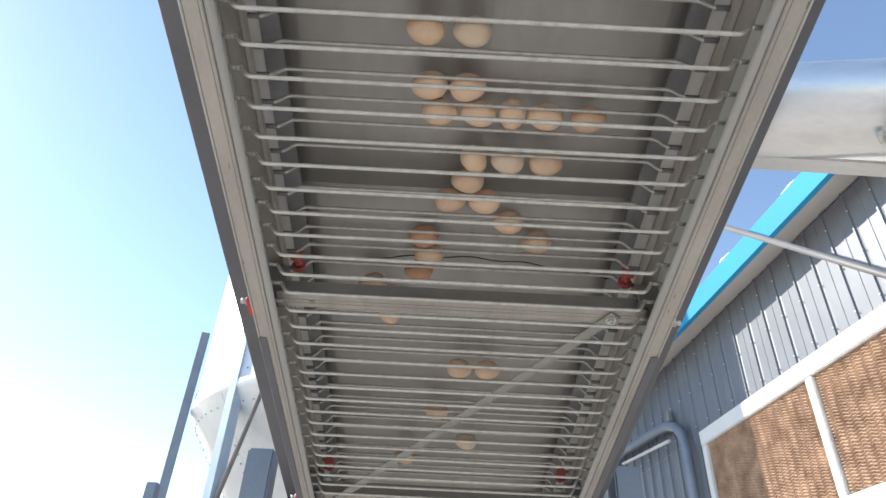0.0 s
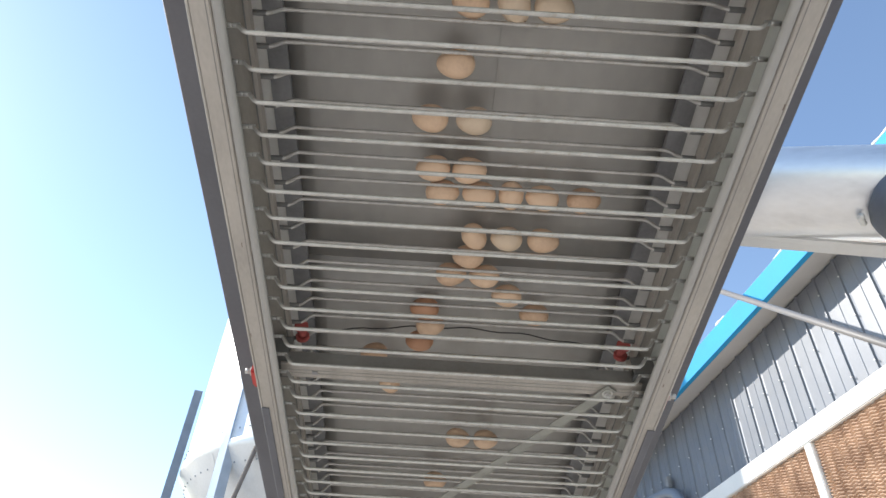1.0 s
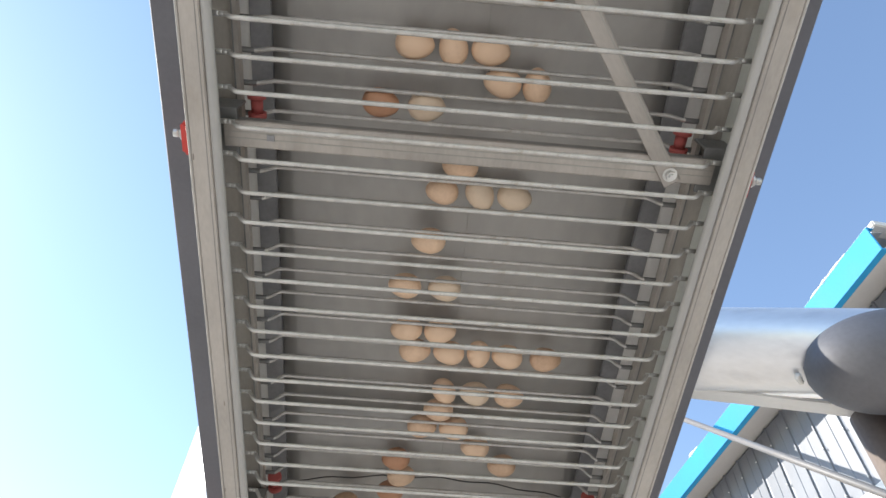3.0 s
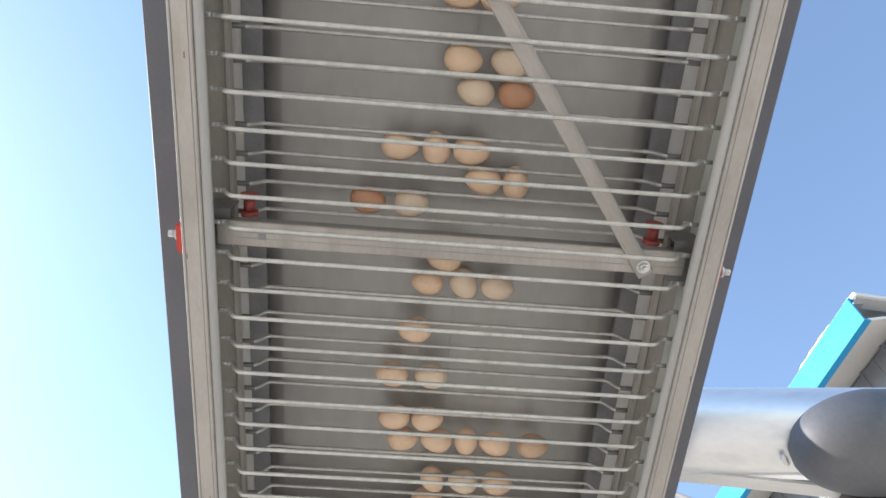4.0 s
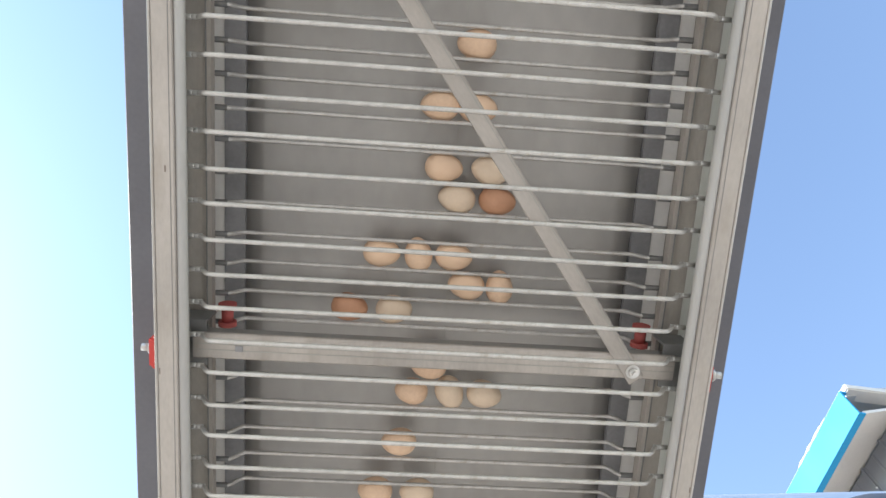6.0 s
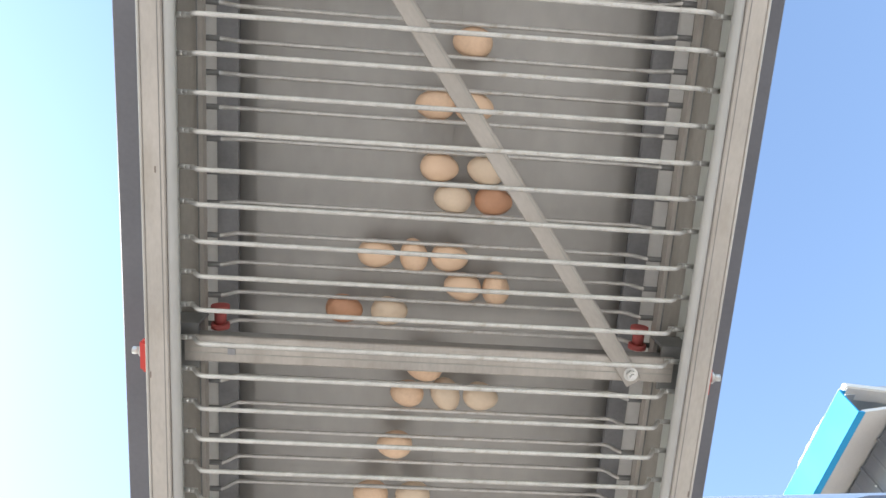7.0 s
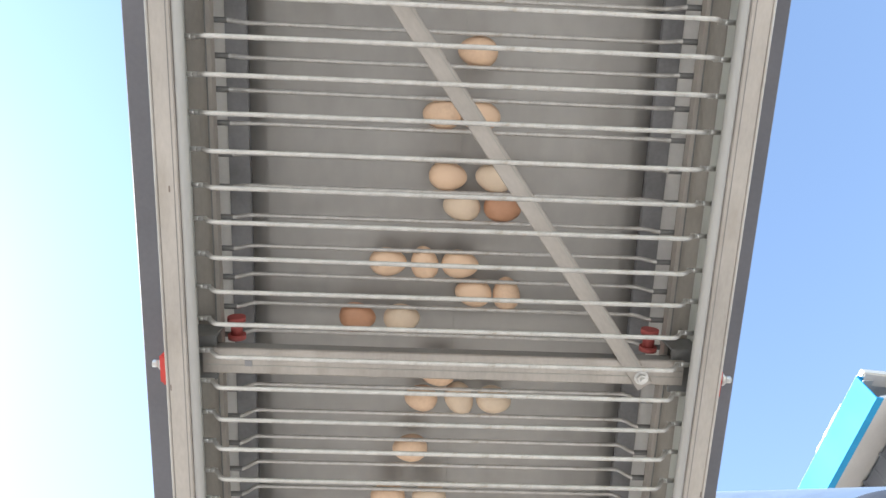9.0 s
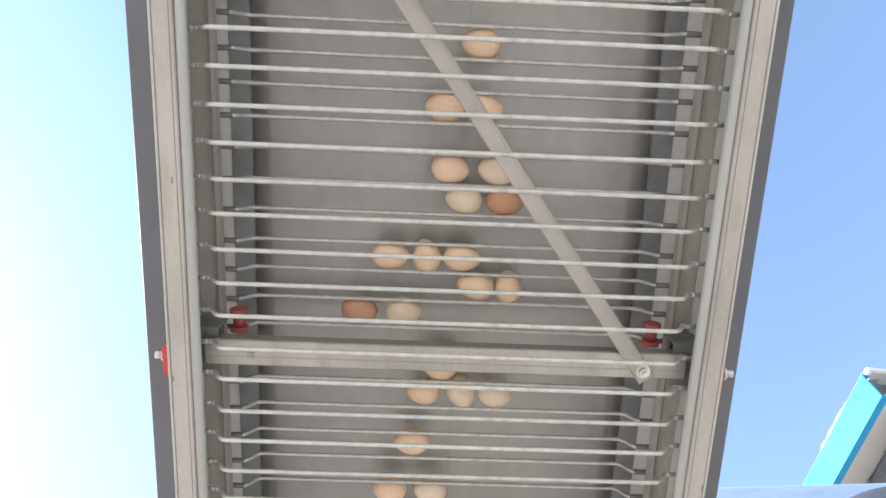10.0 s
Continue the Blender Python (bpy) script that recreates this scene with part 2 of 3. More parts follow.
def cross_beam(yb):
    bm = bmesh.new()
    sec = [(-0.0205, 0.0400), (-0.0195, 0.0370), (-0.0165, 0.0360), (0.014, 0.0360), (0.016, 0.038), (0.016, 0.074), (-0.012, 0.074), (-0.012, 0.0715), (0.0135, 0.0715), (0.0135, 0.0388), (-0.0165, 0.0388), (-0.0185, 0.0415)]
    profile(bm, [(-x, z) for x, z in sec], -0.328, 0.328, m=Matrix.Rotation(radians(-90), 4, "Z"))
    beam = part("cross_beam", bm, GALV, conveyor, "galvanised channel beam across the conveyor", pose(0, yb, 0))
    bm = bmesh.new()
    box(bm, -0.272, -0.262, -0.004, 0.004, 0.0345, 0.0362)
    part("slot", bm, BLACK, beam)
    # added plate behind the lip, its dark colour is the channel's inner shade
    bm = bmesh.new()
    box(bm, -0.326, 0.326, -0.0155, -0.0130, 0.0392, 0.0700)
    part("web", bm, WEB_SHADE, beam, "plate inside the beam, coloured dark for the shade there")
    for fy in (-0.0052, 0.0030):
        bm = bmesh.new()
        box(bm, -0.326, 0.326, fy - 0.0006, fy + 0.0006, 0.0354, 0.0362)
        part("fold_line", bm, GALV_DARK, beam)
    for s in (-1, 1):
        bm = bmesh.new()
        box(bm, s * 0.3130, s * 0.3565, -0.034, 0.030, 0.046, 0.050)
        box(bm, s * 0.3130, s * 0.3565, -0.034, -0.030, 0.050, 0.090)
        box(bm, s * 0.3525, s * 0.3565, -0.030, 0.030, 0.050, 0.096)
        bevel(bm, 0.0008, 1)
        part("end_bracket", bm, SHADE, beam, "dull dark end bracket of the beam")
        bm = bmesh.new()
        c = (s * 0.306, 0.118)
        for a, b, r in ((-0.037, -0.030, 0.0130), (-0.030, -0.010, 0.0085), (-0.010, -0.003, 0.0130)):
            tube(bm, [(c[0], a, c[1]), (c[0], b, c[1])], r, 18)
        part("roller", bm, RED_DULL, beam, "small red plastic roller")
        bm = bmesh.new()
        box(bm, s * 0.3645, s * 0.378 if s < 0 else 0.374, -0.018, 0.026, 0.014, 0.055)
        bevel(bm, 0.004)
        clip = part("clip", bm, RED, beam, "orange-red plastic clip outside the rail")
        bm = bmesh.new()
        tube(bm, [(s * 0.3785, 0.003, 0.033), (s * 0.383, 0.003, 0.033)], 0.009, 6)
        tube(bm, [(s * 0.3832, 0.003, 0.033), (s * 0.393, 0.003, 0.033)], 0.005, 12)
        part("knob", bm, ROD, clip, "pale threaded knob")
    return beam


beams = [cross_beam(BAY * k) for k in range(-2, 6)]


def brace(x0, y0, x1, y1, flip=1, mat=None):
    a, b = Vector((x0, y0, 0.031)), Vector((x1, y1, 0.031))
    d = (b - a)
    ln = d.length
    bm = bmesh.new()
    sec = [(-0.0135, 0.0012), (-0.0128, 0.0), (0.0075, 0.0), (0.0092, 0.0008), (0.0100, 0.0024), (0.0100, 0.020), (0.0077, 0.020), (0.0077, 0.0028), (-0.0135, 0.0028)]
    profile(bm, [(flip * x, z) for x, z in sec], -0.014, ln + 0.014)
    m = Matrix.Translation(a) @ Matrix.Rotation(math.atan2(-d.x, d.y), 4, "Z")
    bar = part("brace", bm, mat or GALV, conveyor, "diagonal galvanised angle brace", m)
    # the folded edge line along the leg of the angle
    bm = bmesh.new()
    box(bm, flip * 0.0058 - 0.0005, flip * 0.0058 + 0.0005, -0.010, ln + 0.010, -0.0006, 0.0004)
    part("fold_line", bm, GALV_DARK, bar)
    for q in (0.0, ln):
        bm = bmesh.new()
        tube(bm, [(0, q, -0.0015), (0, q, 0.0)], 0.0098, 20)
        tube(bm, [(0, q, -0.007), (0, q, -0.0016)], 0.0068, 6)
        tube(bm, [(0, q, -0.012), (0, q, -0.0071)], 0.0036, 10)
        part("bolt", bm, BOLT, bar)
    return bar


brace(0.268, 0.003, -0.268, -BAY + 0.003, -1)
# the further braces take a darker zinc: their shade is put into the colour
brace(0.268, BAY + 0.004, -0.268, 2 * BAY - 0.004, 1, GALV_DARK)
brace(0.268, 3 * BAY + 0.004, -0.268, 4 * BAY - 0.004, 1, GALV_DARK)


def rod_mesh(up):
    """A wire rod with joggled ends; up turns the ends towards the loop's inside."""
    bm = bmesh.new()
    e = 0.022 * up
    o = 0.009 if up > 0 else 0.0
    half = [(0.283 + o, 0), (0.289 + o, 0.001 * up), (0.295 + o, e * 0.3), (0.301 + o, e * 0.75), (0.306 + o, e)]
    end = 0.352 if up > 0 else 0.334
    pts = [(-end, 0, e)] + [(-x, 0, z) for x, z in half[::-1]] + [(0, 0, 0)] + [(x, 0, z) for x, z in half] + [(end, 0, e)]
    tube(bm, pts, 0.0031, 10)
    return finish(bm, "rod", ROD)


near, far = rod_mesh(1), rod_mesh(-1)
bm = bmesh.new()
tube(bm, [(-0.0095, 0, 0), (-0.0085, 0, 0), (0.0105, 0, 0), (0.0115, 0, 0)], 0.0040, 10)
far_sleeve = finish(bm, "sleeve", SHADE)
# the flattened, shiny end of a near rod: two pinches
bm = bmesh.new()
flat = Matrix.Diagonal((1, 1.0, 0.85, 1))
for q0, q1 in ((-0.0095, -0.0020), (-0.0005, 0.0085)):
    tube(bm, [(q0, 0, 0), (q0 + 0.001, 0, -0.0004), (q1 - 0.001, 0, -0.0004), (q1, 0, 0)], 0.0035, 10)
bmesh.ops.transform(bm, matrix=flat, verts=bm.verts[:])
pinch = finish(bm, "pinched_end", BOLT)
for k in range(-30, 75):
    j = pose(random.uniform(-0.001, 0.001), -0.0205 + PITCH * k + random.uniform(-0.0008, 0.0008), 0.006 + random.uniform(-0.0006, 0.0006), 0, 0, random.uniform(-0.12, 0.12))
    bar = part("carrier_rod", near, ROD, conveyor, m=j)
    for s in (-1, 1):
        part("pinched_end", pinch, BOLT, bar, "shiny pinched rod end", pose(s * 0.3195, 0, 0.022, 0, 0, random.uniform(-2, 2)))
    j = pose(random.uniform(-0.001, 0.001), -0.227 + PITCH * k + random.uniform(-0.0008, 0.0008), 0.1475, 0, 0, random.uniform(-0.12, 0.12))
    bar = part("carrier_rod", far, ROD, conveyor, m=j)
    for s in (-1, 1):
        part("sleeve", far_sleeve, SHADE, bar, "dull dark sleeve", pose(s * 0.3165, 0, -0.022, 0, 0, 0 if s > 0 else 180))

# the black cable that hangs under the sheet
bm = bmesh.new()
tube(bm, [(-0.303 + 0.606 * i / 30, 0.796 - 0.036 * math.sin(math.pi * i / 30) + 0.003 * math.sin(i * 1.1), 0.195) for i in range(31)], 0.0015, 6)
part("cable", bm, WIRE, conveyor, "thin black cable under the sheet")


# ---- eggs ----
def egg_mesh(ln, wd, mat):
    bm = bmesh.new()
    n, sides = 14, 18
    rings = []
    for i in range(1, n):
        a = math.pi * i / n
        r = wd / 2 * math.sin(a) * (1 + 0.12 * math.cos(a))
        x = -ln / 2 * math.cos(a)
        rings.append([bm.verts.new((x, r * math.cos(2 * math.pi * k / sides), r * math.sin(2 * math.pi * k / sides))) for k in range(sides)])
    p, q = bm.verts.new((-ln / 2, 0, 0)), bm.verts.new((ln / 2, 0, 0))
    for a, b in zip(rings, rings[1:]):
        for k in range(sides):
            bm.faces.new((a[k], a[(k + 1) % sides], b[(k + 1) % sides], b[k])).smooth = True
    for k in range(sides):
        bm.faces.new((p, rings[0][(k + 1) % sides], rings[0][k])).smooth = True
        bm.faces.new((q, rings[-1][k], rings[-1][(k + 1) % sides])).smooth = True
    return finish(bm, "egg", mat)


EGGS = {"tan": egg_mesh(0.057, 0.0435, EGG), "cream": egg_mesh(0.0565, 0.044, EGG_PALE), "brown": egg_mesh(0.0565, 0.0435, EGG_DARK), "small": egg_mesh(0.053, 0.042, EGG)}
EGG_LABEL = {"tan": "tan hen's egg lying between conveyor rods", "small": "small tan hen's egg between conveyor rods",
             "cream": "pale cream hen's egg lying between conveyor rods", "brown": "darker brown hen's egg lying between conveyor rods"}
# across, row, kind, turned on end
LAID = [(0.031, -5, "tan", 0), (-0.016, -3, "tan", 0), (0.04, -3, "tan", 0), (-0.004, -1, "tan", 0), (0.064, -1, "cream", 8), (0.018, 0, "cream", 0), (0.079, 0, "brown", 0),
        (-0.089, 2, "tan", 4), (-0.034, 2, "small", 75), (0.02, 2, "tan", 0), (0.042, 3, "tan", 0), (0.093, 3, "small", 85), (-0.134, 4, "brown", 0), (-0.066, 4, "cream", 3),
        (-0.007, 6, "tan", 0), (-0.032, 7, "small", 0), (0.029, 7, "cream", 70), (0.084, 7, "cream", 5), (-0.047, 9, "tan", 0), (-0.081, 11, "tan", 0), (-0.013, 11, "cream", 0),
        (-0.073, 13, "tan", 0), (-0.013, 13, "tan", 0), (-0.055, 14, "tan", 0), (0.006, 14, "tan", 0), (0.06, 14, "small", 80), (0.112, 14, "tan", 0), (0.182, 14, "tan", 0),
        (0.006, 16, "small", 60), (0.062, 16, "cream", 0), (0.127, 16, "tan", 0), (-0.002, 17, "tan", 0), (-0.03, 18, "tan", 0), (0.031, 18, "tan", 0), (0.077, 19, "tan", 4),
        (-0.076, 20, "brown", 0), (0.135, 20, "tan", 0), (-0.063, 21, "tan", 0), (-0.083, 22, "brown", 3), (-0.175, 23, "tan", 0), (-0.142, 25, "small", 60),
        (0.015, 29, "tan", 0), (0.079, 29, "tan", 0), (-0.03, 33, "tan", 0), (0.05, 36, "cream", 0), (-0.11, 38, "tan", 0)]
for x, row, sort, turn in LAID:
    e = part("egg", EGGS[sort], EGG, m=CONV @ pose(x, -0.205 + PITCH * row, 0.1608, random.uniform(0, 360), 0, turn + random.uniform(-9, 9) + random.choice((0, 180))))
    tagged(e, EGG_LABEL[sort], "egg", "eggs on the conveyor")

# ---- the columns that carry the conveyor ----
for s in (-1, 1):
    col = thing("support_column", "grey-blue square steel column beside the conveyor", "column", pose(s * 0.522, 1.60, 0), "conveyor columns")
    bm = bmesh.new()
    box(bm, -0.038, 0.038, -0.038, 0.038, 0, 2.19)
    bevel(bm, 0.006)
    part("post", bm, POST, col)
    bm = bmesh.new()
    box(bm, -0.10, 0.10, -0.10, 0.10, 0, 0.012)
    part("base_plate", bm, POST, col)
    bm = bmesh.new()
    box(bm, -s * 0.158, -s * 0.0385, -0.03, 0.03, 2.02, 2.05)
    part("bracket", bm, POST, col)

# ---- steel pipe beside the conveyor ----
duct = thing("steel_pipe", "weathered galvanised pipe with a dark rounded casing", "pipe")
RP = 0.090
P_A, P_U = Vector((0.45, 0.511, 0.366)), Vector((0.50, -0.138, -0.159))


def along(u, dy=0.0, dz=0.0):
    """A point on the pipe's axis, u half-metres of x past its start."""
    return CONV @ (P_A + P_U * u + Vector((0, dy, dz)))


bm = bmesh.new()
tube(bm, [along(u) for u in (0.0, 0.25, 0.5, 1.0, 1.8)], RP, 48)
part("pipe_section", bm, STEEL, duct)
bm = bmesh.new()
rings = []
ax = (CONV.to_3x3() @ P_U).normalized()
s1 = ax.orthogonal().normalized()
s2 = ax.cross(s1)
for k in range(0, 25):
    u = k / 16
    r = 0.094 * math.sqrt(max(0.0005, 1 - (1 - min(u, 1)) ** 2))
    c = CONV @ (Vector((0.676, 0.412 - 0.022 * min(u, 1), 0.192)) + P_U.normalized() * 0.13 * u)
    rings.append([bm.verts.new(c + r * (math.cos(2 * math.pi * q / 40) * s1 + math.sin(2 * math.pi * q / 40) * s2)) for q in range(40)])
for a, b in zip(rings, rings[1:]):
    for q in range(40):
        bm.faces.new((a[q], a[(q + 1) % 40], b[(q + 1) % 40], b[q])).smooth = True
bm.faces.new(rings[0][::-1])
bm.faces.new(rings[-1])
part("rounded_casing", bm, STEEL_DARK, duct, "dull dark rounded casing under the pipe")
bm = bmesh.new()
low = [(0.45, 0.5535, 0.297), (0.45, 0.582, 0.299), (0.86, 0.484, 0.141), (0.86, 0.452, 0.132)]
a = [bm.verts.new(CONV @ Vector(q)) for q in low]
b = [bm.verts.new(CONV @ (Vector(q) + Vector((0, 0, 0.008)))) for q in low]
bm.faces.new(a)
bm.faces.new(b[::-1])
for k in range(4):
    bm.faces.new((a[k], a[(k + 1) % 4], b[(k + 1) % 4], b[k]))
part("cradle_bar", bm, WHITE, duct, "pale flat bar under the pipe")
bm = bmesh.new()
top = CONV @ Vector((0.815, 0.480, 0.152))
tube(bm, [(top.x, top.y, 0), (top.x, top.y, top.z)], 0.042, 20)
part("prop", bm, RUST, duct, "brown-grey post under the pipe")
bm = bmesh.new()
tp = CONV @ Vector((0.676, 0.436, 0.190))
for k in range(5):
    o = Vector((0.004 * (k - 2) + random.uniform(-0.002, 0.002), 0.004 * (k - 2), random.uniform(-0.002, 0.001)))
    bmesh.ops.create_icosphere(bm, subdivisions=2, radius=0.0055, matrix=Matrix.Translation(tp + o))
part("sealant", bm, FOAM, duct, "white sealant dab at the pipe joint")

# ---- the poultry house ----
WALL = pose(2.565, 0, 0, 0, 0, math.degrees(math.atan(0.086)))
YA, YB = 1.44, 16.0
house = thing("poultry_house", "long poultry house with grey ribbed walls and cooling pads", "building", WALL)
bm = bmesh.new()
box(bm, 0.03, 0.18, YA + 0.02, YB, 0, 4.16)
box(bm, 0.18, 8, YA + 0.02, YA + 0.17, 0, 4.2)
box(bm, 8, 8.15, YA + 0.02, YB, 0, 4.2)
box(bm, 0.18, 8, YB - 0.15, YB, 0, 4.2)
part("wall", bm, WHITE, house)
bm = bmesh.new()
sec, yy = [], YA
while yy < YB - 0.2:
    sec += [(0.012, yy), (0.012, yy + 0.072), (0.0085, yy + 0.076), (0.0085, yy + 0.082), (0.012, yy + 0.086), (0.012, yy + 0.160), (0.0070, yy + 0.175), (-0.004, yy + 0.178), (-0.004, yy + 0.187), (0.012, yy + 0.194)]
    yy += 0.2005
lo = [bm.verts.new((x, w, 3.405)) for x, w in sec]
hi = [bm.verts.new((x, w, 4.165)) for x, w in sec]
for i in range(len(sec) - 1):
    bm.faces.new((lo[i], lo[i + 1], hi[i + 1], hi[i]))
bm.normal_update()
bmesh.ops.solidify(bm, geom=bm.faces[:], thickness=0.002)
part("ribbed_sheet", bm, GREYWALL, house, "grey ribbed steel sheet")
bm = bmesh.new()
beyond = [q for q in sec if q[1] > 4.76]
lo = [bm.verts.new((x, w, 0.05)) for x, w in beyond]
hi = [bm.verts.new((x, w, 3.403)) for x, w in beyond]
for i in range(len(beyond) - 1):
    bm.faces.new((lo[i], lo[i + 1], hi[i + 1], hi[i]))
bm.normal_update()
bmesh.ops.solidify(bm, geom=bm.faces[:], thickness=0.002)
part("ribbed_sheet", bm, GREYWALL, house, "grey ribbed steel sheet")
bm = bmesh.new()
for k in range(0, 60):
    yk = YA + 0.184 + 0.2005 * k
    if yk < YB - 0.3:
        for z in (3.47, 3.76, 4.03):
            bmesh.ops.create_cone(bm, cap_ends=True, segments=8, radius1=0.006, radius2=0.004, depth=0.006, matrix=Matrix.Translation((-0.012, yk - 0.01, z)) @ Matrix.Rotation(radians(-90), 4, "Y"))
tagged(part("sheet_screws", bm, BOLT, house), kind="stuff")
bm = bmesh.new()
box(bm, -0.035, 0.028, YA, 4.76, 3.285, 3.400)
bevel(bm, 0.006)
part("pad_frame_top", bm, WHITE, house, "white pad frame rail")
bm = bmesh.new()
profile(bm, [(-0.209, 4.108), (0.020, 4.182), (0.020, 4.200), (-0.209, 4.126)], YA - 0.01, YB)
part("soffit", bm, SOFFIT, house, "pale soffit board")
bm = bmesh.new()
sec = [(-0.250, 4.094), (-0.250, 4.262), (-0.230, 4.270), (-0.205, 4.262), (-0.215, 4.258), (-0.240, 4.258), (-0.240, 4.104), (-0.211, 4.104), (-0.211, 4.094)]
profile(bm, sec, YA - 0.02, YB)
part("fascia", bm, CYAN, house, "bright blue painted fascia trim")
bm = bmesh.new()
v = [bm.verts.new(p) for p in ((-0.200, YA, 4.255), (-0.200, YB, 4.255), (4.1, YB, 5.4), (4.1, YA, 5.4), (8.3, YB, 4.30), (8.3, YA, 4.30))]
bm.faces.new((v[0], v[1], v[2], v[3]))
bm.faces.new((v[3], v[2], v[4], v[5]))
bm.normal_update()
bmesh.ops.solidify(bm, geom=bm.faces[:], thickness=0.05)
part("roof", bm, ROOF, house)
bm = bmesh.new()
box(bm, -0.205, 3, YA - 0.04, YA + 0.04, 4.272, 4.312)
bevel(bm, 0.006)
part("roof_cap", bm, SOFFIT, house, "beige gable cap")
for y0, y1, r in ((1.60, 1.95, 0.014), (2.65, 2.80, 0.011), (3.46, 3.60, 0.016)):
    bm = bmesh.new()
    n = int((y1 - y0) / 0.006)
    for k in range(n):
        q = math.sin(math.pi * (k + 0.5) / n) ** 0.5 * (0.75 + 0.5 * noise.noise((k * 0.13, y0, 2)))
        m = Matrix.Translation((-0.248, y0 + (y1 - y0) * k / n, 4.266)) @ Matrix.Diagonal((0.8, 1.5, 1, 1))
        bmesh.ops.create_icosphere(bm, subdivisions=2, radius=r * q * random.uniform(0.85, 1.1), matrix=m)
    for f in bm.faces:
        f.smooth = True
    part("sealing_foam", bm, FOAM, house, "white foam bulging over the fascia edge")

# cooling pads between white posts
def fluted(bm, y0, y1, z0, z1):
    """The fluted paper face: wavy rows one above another, deeper at each fold."""
    ny, nz = int((y1 - y0) / 0.012), int((z1 - z0) / 0.0034)
    rows = []
    for j in range(nz + 1):
        z = z0 + (z1 - z0) * j / nz
        r = []
        for i in range(ny + 1):
            y = y0 + (y1 - y0) * i / ny
            w = z / 0.0185 + 0.32 * math.sin(y / 0.074 * 2 * math.pi + 2.2 * noise.noise((y * 4, z * 2, 5))) + 0.8 * noise.noise((y * 3, z * 3, 0))
            r.append(bm.verts.new((0.007 - 0.017 * abs(math.sin(math.pi * w)) + 0.004 * noise.noise((y * 30, z * 30, 3)), y, z)))
        rows.append(r)
    for a, b in zip(rows, rows[1:]):
        for i in range(ny):
            bm.faces.new((a[i], a[i + 1], b[i + 1], b[i]))


for y0, y1 in ((1.45, 3.30), (3.37, 4.69)):
    bm = bmesh.new()
    fluted(bm, y0, y1, 2.585, 3.283)
    part("pad", bm, PAD, house, "brown corrugated paper cooling pad")
for y0, y1 in ((3.301, 3.369), (4.691, 4.76)):
    bm = bmesh.new()
    box(bm, -0.03, 0.028, y0, y1, 2.585, 3.284)
    bevel(bm, 0.005)
    part("pad_post", bm, WHITE, house, "white post between the pads")
bm = bmesh.new()
box(bm, -0.035, 0.028, YA, 4.76, 2.47, 2.583)
bevel(bm, 0.006)
part("pad_frame_bottom", bm, WHITE, house, "white pad frame rail")
# drain pipe on the wall
bm = bmesh.new()
tube(bm, [(-0.07, 8.0, 3.76), (-0.07, 6.3, 3.68), (-0.07, 5.38, 3.615), (-0.07, 5.20, 3.59), (-0.07, 5.05, 3.53), (-0.07, 4.97, 3.44), (-0.07, 4.94, 3.32), (-0.07, 4.94, 0.0)], 0.042, 16)
drain = part("drain_pipe", bm, POST, house, "grey drain pipe turning down the wall")
bm = bmesh.new()
tube(bm, [(-0.08, 6.3, 3.56), (-0.08, 5.2, 3.46)], 0.014, 10)
part("thin_pipe", bm, WHITE, drain)
bm = bmesh.new()
box(bm, -0.05, -0.016, 5.20, 5.26, 3.64, 3.74)
bevel(bm, 0.006)
part("hook", bm, BLACK, house, "small dark wall hook")

# ---- conduit strut ----
bm = bmesh.new()
a, b = WALL @ Vector((-0.5, 3.066, 4.177)), WALL @ Vector((-0.5, 2.036, 3.174))
tube(bm, [a + (a - b) * 0.3, b + (b - a) * 0.9], 0.018, 12)
tagged(part("conduit", bm, CONDUIT), "pale grey sloping conduit in front of the wall", "conduit")

# ---- silo ----
C, RS, Z1 = Vector((-1.03, 7.53, 0)), 1.87, 4.05
silo = thing("feed_silo", "bright galvanised feed silo on steel legs", "silo", Matrix.Translation(C))
bm = bmesh.new()
rings = []
for z, r in ((1.80, 0.3), (Z1, RS), (Z1 + 0.03, RS + 0.018), (Z1 + 0.09, RS + 0.018), (Z1 + 0.11, RS), (6.6, RS), (6.62, RS + 0.018), (6.68, RS + 0.018), (6.7, RS), (8.8, RS), (9.9, 0.4)):
    rings.append([bm.verts.new((r * math.cos(2 * math.pi * k / 64), r * math.sin(2 * math.pi * k / 64), z)) for k in range(64)])
for a, b in zip(rings, rings[1:]):
    for k in range(64):
        bm.faces.new((a[k], a[(k + 1) % 64], b[(k + 1) % 64], b[k])).smooth = True
bm.faces.new(rings[0][::-1])
bm.faces.new(rings[-1])
part("tank", bm, SILO, silo)


def cone_radius(z):
    return 0.3 + (z - 1.80) * (RS - 0.3) / (Z1 - 1.80)


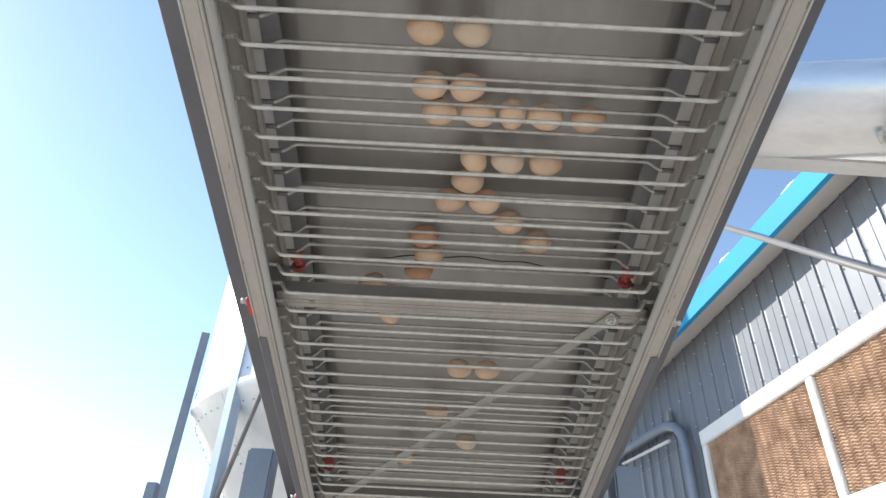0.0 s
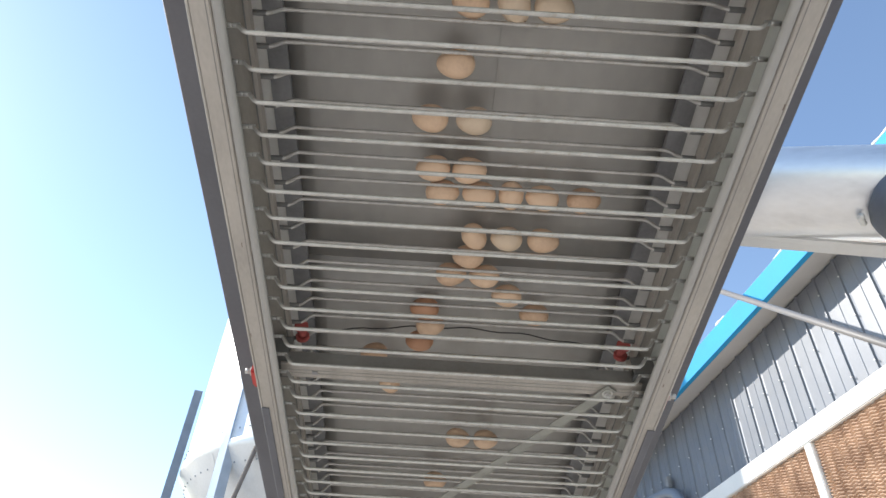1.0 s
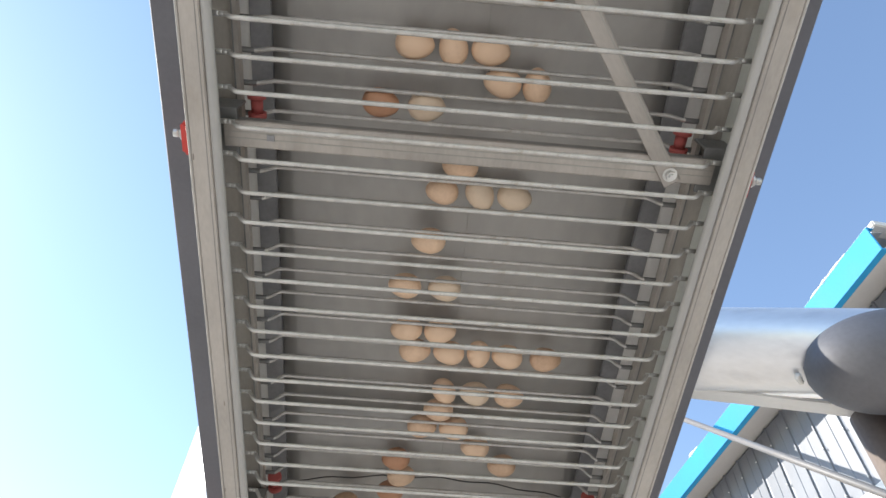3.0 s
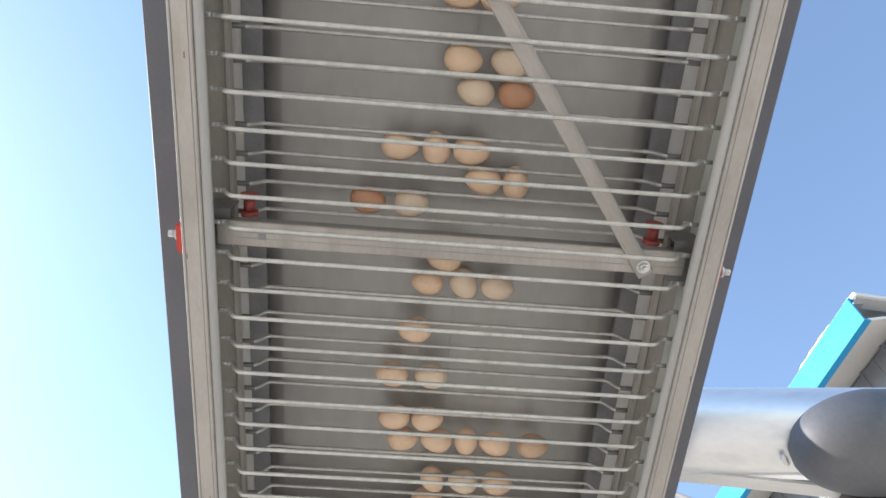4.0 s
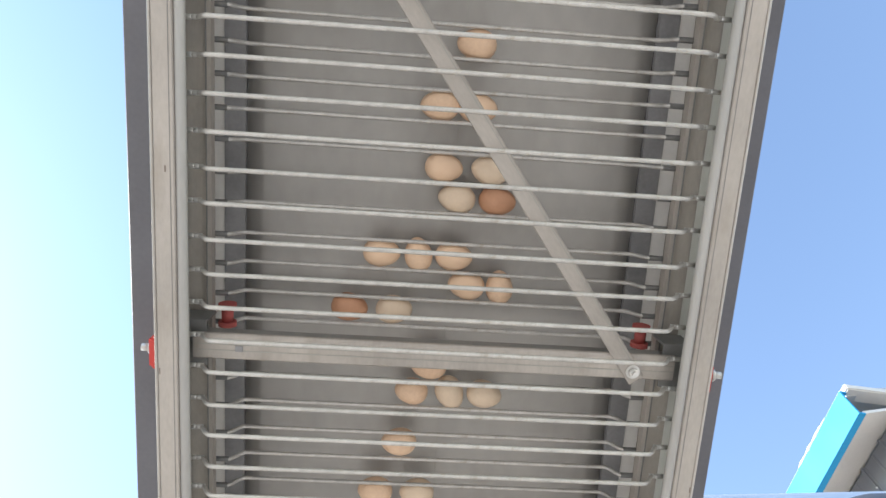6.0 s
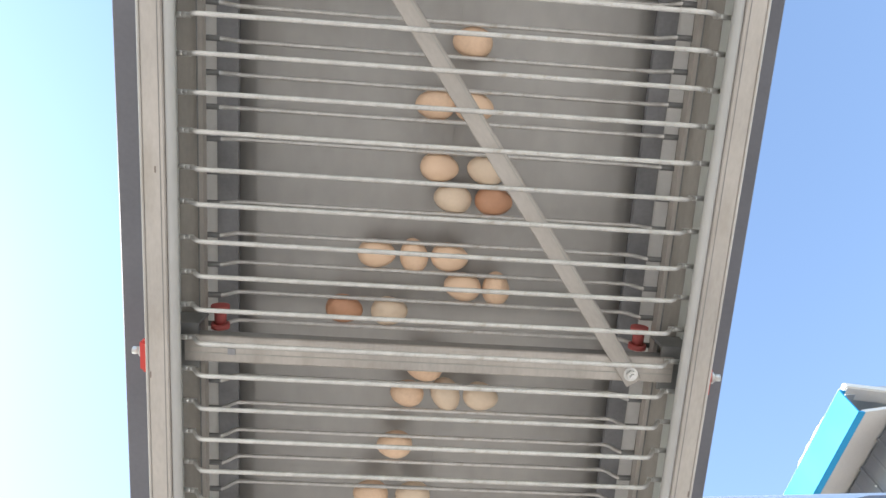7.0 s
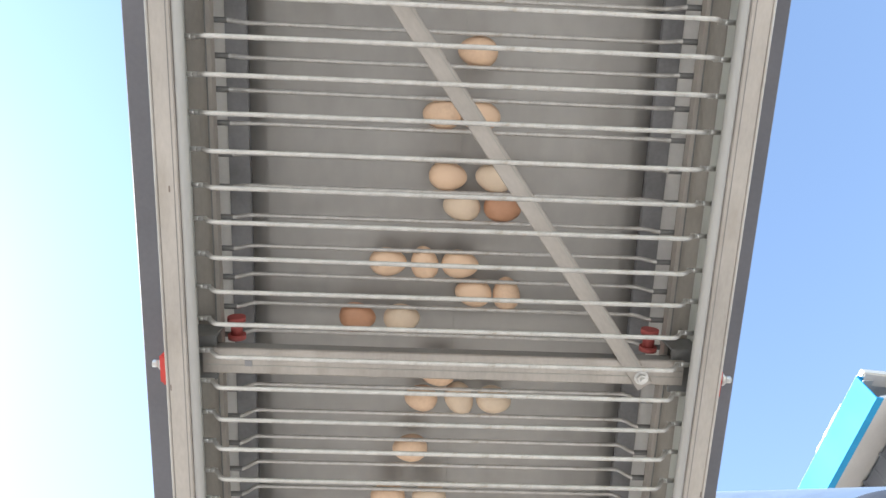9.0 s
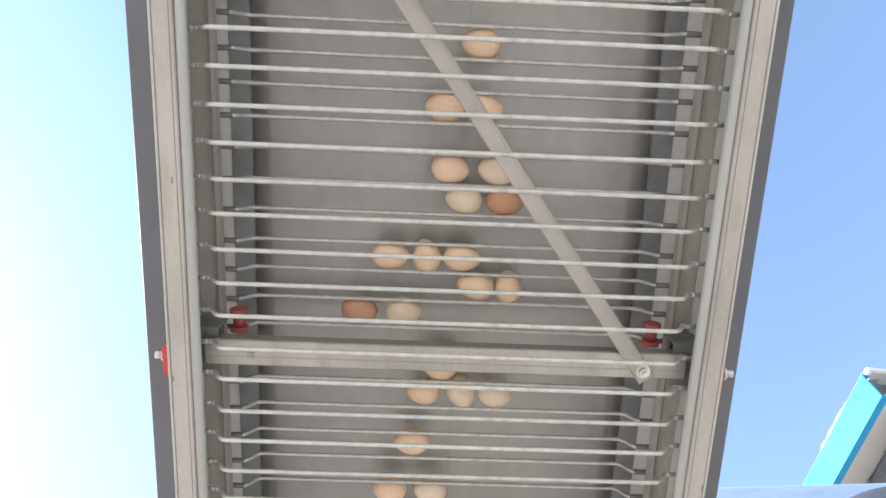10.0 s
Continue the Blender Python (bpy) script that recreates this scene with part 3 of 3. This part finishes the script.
for z, r, n in ((Z1 - 0.12, cone_radius(Z1 - 0.12), 80), (Z1 + 0.20, RS + 0.003, 90), (6.8, RS + 0.003, 70)):
    bm = bmesh.new()
    for k in range(n):
        a = 2 * math.pi * k / n
        bmesh.ops.create_icosphere(bm, subdivisions=1, radius=0.010, matrix=Matrix.Translation((r * math.cos(a), r * math.sin(a), z)))
    tagged(part("rivet_row", bm, POST, silo), kind="stuff")
for k in range(10):
    a = 2 * math.pi * (k + 0.35) / 10
    bm = bmesh.new()
    for j in range(26):
        z = 1.9 + (Z1 - 2.05) * j / 25
        r = cone_radius(z) + 0.006
        bmesh.ops.create_icosphere(bm, subdivisions=1, radius=0.011, matrix=Matrix.Translation((r * math.cos(a), r * math.sin(a), z)))
    tagged(part("rivet_row", bm, POST, silo), kind="stuff")
    # the lap of two hopper sheets
    bm = bmesh.new()
    w = 0.035
    quad = []
    for z in (1.82, Z1 - 0.01):
        r = cone_radius(z) + 0.004
        for b in (-w, w):
            quad.append(bm.verts.new((r * math.cos(a) - b * math.sin(a), r * math.sin(a) + b * math.cos(a), z)))
    bm.faces.new((quad[0], quad[1], quad[3], quad[2]))
    bm.normal_update()
    bmesh.ops.solidify(bm, geom=bm.faces[:], thickness=0.004)
    part("sheet_lap", bm, SILO, silo)


def leg(name, x, y, top, w, mat=None):
    bm = bmesh.new()
    t = 0.012
    a = math.atan2(y, x)
    m = Matrix.Translation((x, y, 0)) @ Matrix.Rotation(a, 4, "Z")
    box(bm, 0, t, -w / 2, w / 2, 0, top, m)
    box(bm, -w, 0, -w / 2, -w / 2 + t, 0, top, m)
    box(bm, -w, 0, w / 2 - t, w / 2, 0, top, m)
    return part(name, bm, mat or LEG_LIT, silo, "grey-blue channel leg")


leg("leg", -2.905 - C.x, 6.87 - C.y, 5.07, 0.085, POST)
leg("leg", -2.09 - C.x, 5.98 - C.y, 5.5, 0.105)
for a in (-50, 10, 70, 130):
    leg("leg", (RS + 0.06) * math.cos(radians(a)), (RS + 0.06) * math.sin(radians(a)), 5.1, 0.11)
bm = bmesh.new()
tube(bm, [Vector((-1.60, 5.76, 4.58)) - C, Vector((-2.38, 6.18, 1.43)) - C], 0.024, 8)
part("leg_brace", bm, RUST, silo, "brown-grey diagonal leg brace")

bm = bmesh.new()
box(bm, -0.03, 0.03, -0.03, 0.03, 0, 2.5)
bevel(bm, 0.004)
tagged(part("yard_post", bm, POST, m=pose(-1.56, 3.42, 0)), "short dark steel post in the yard", "post")
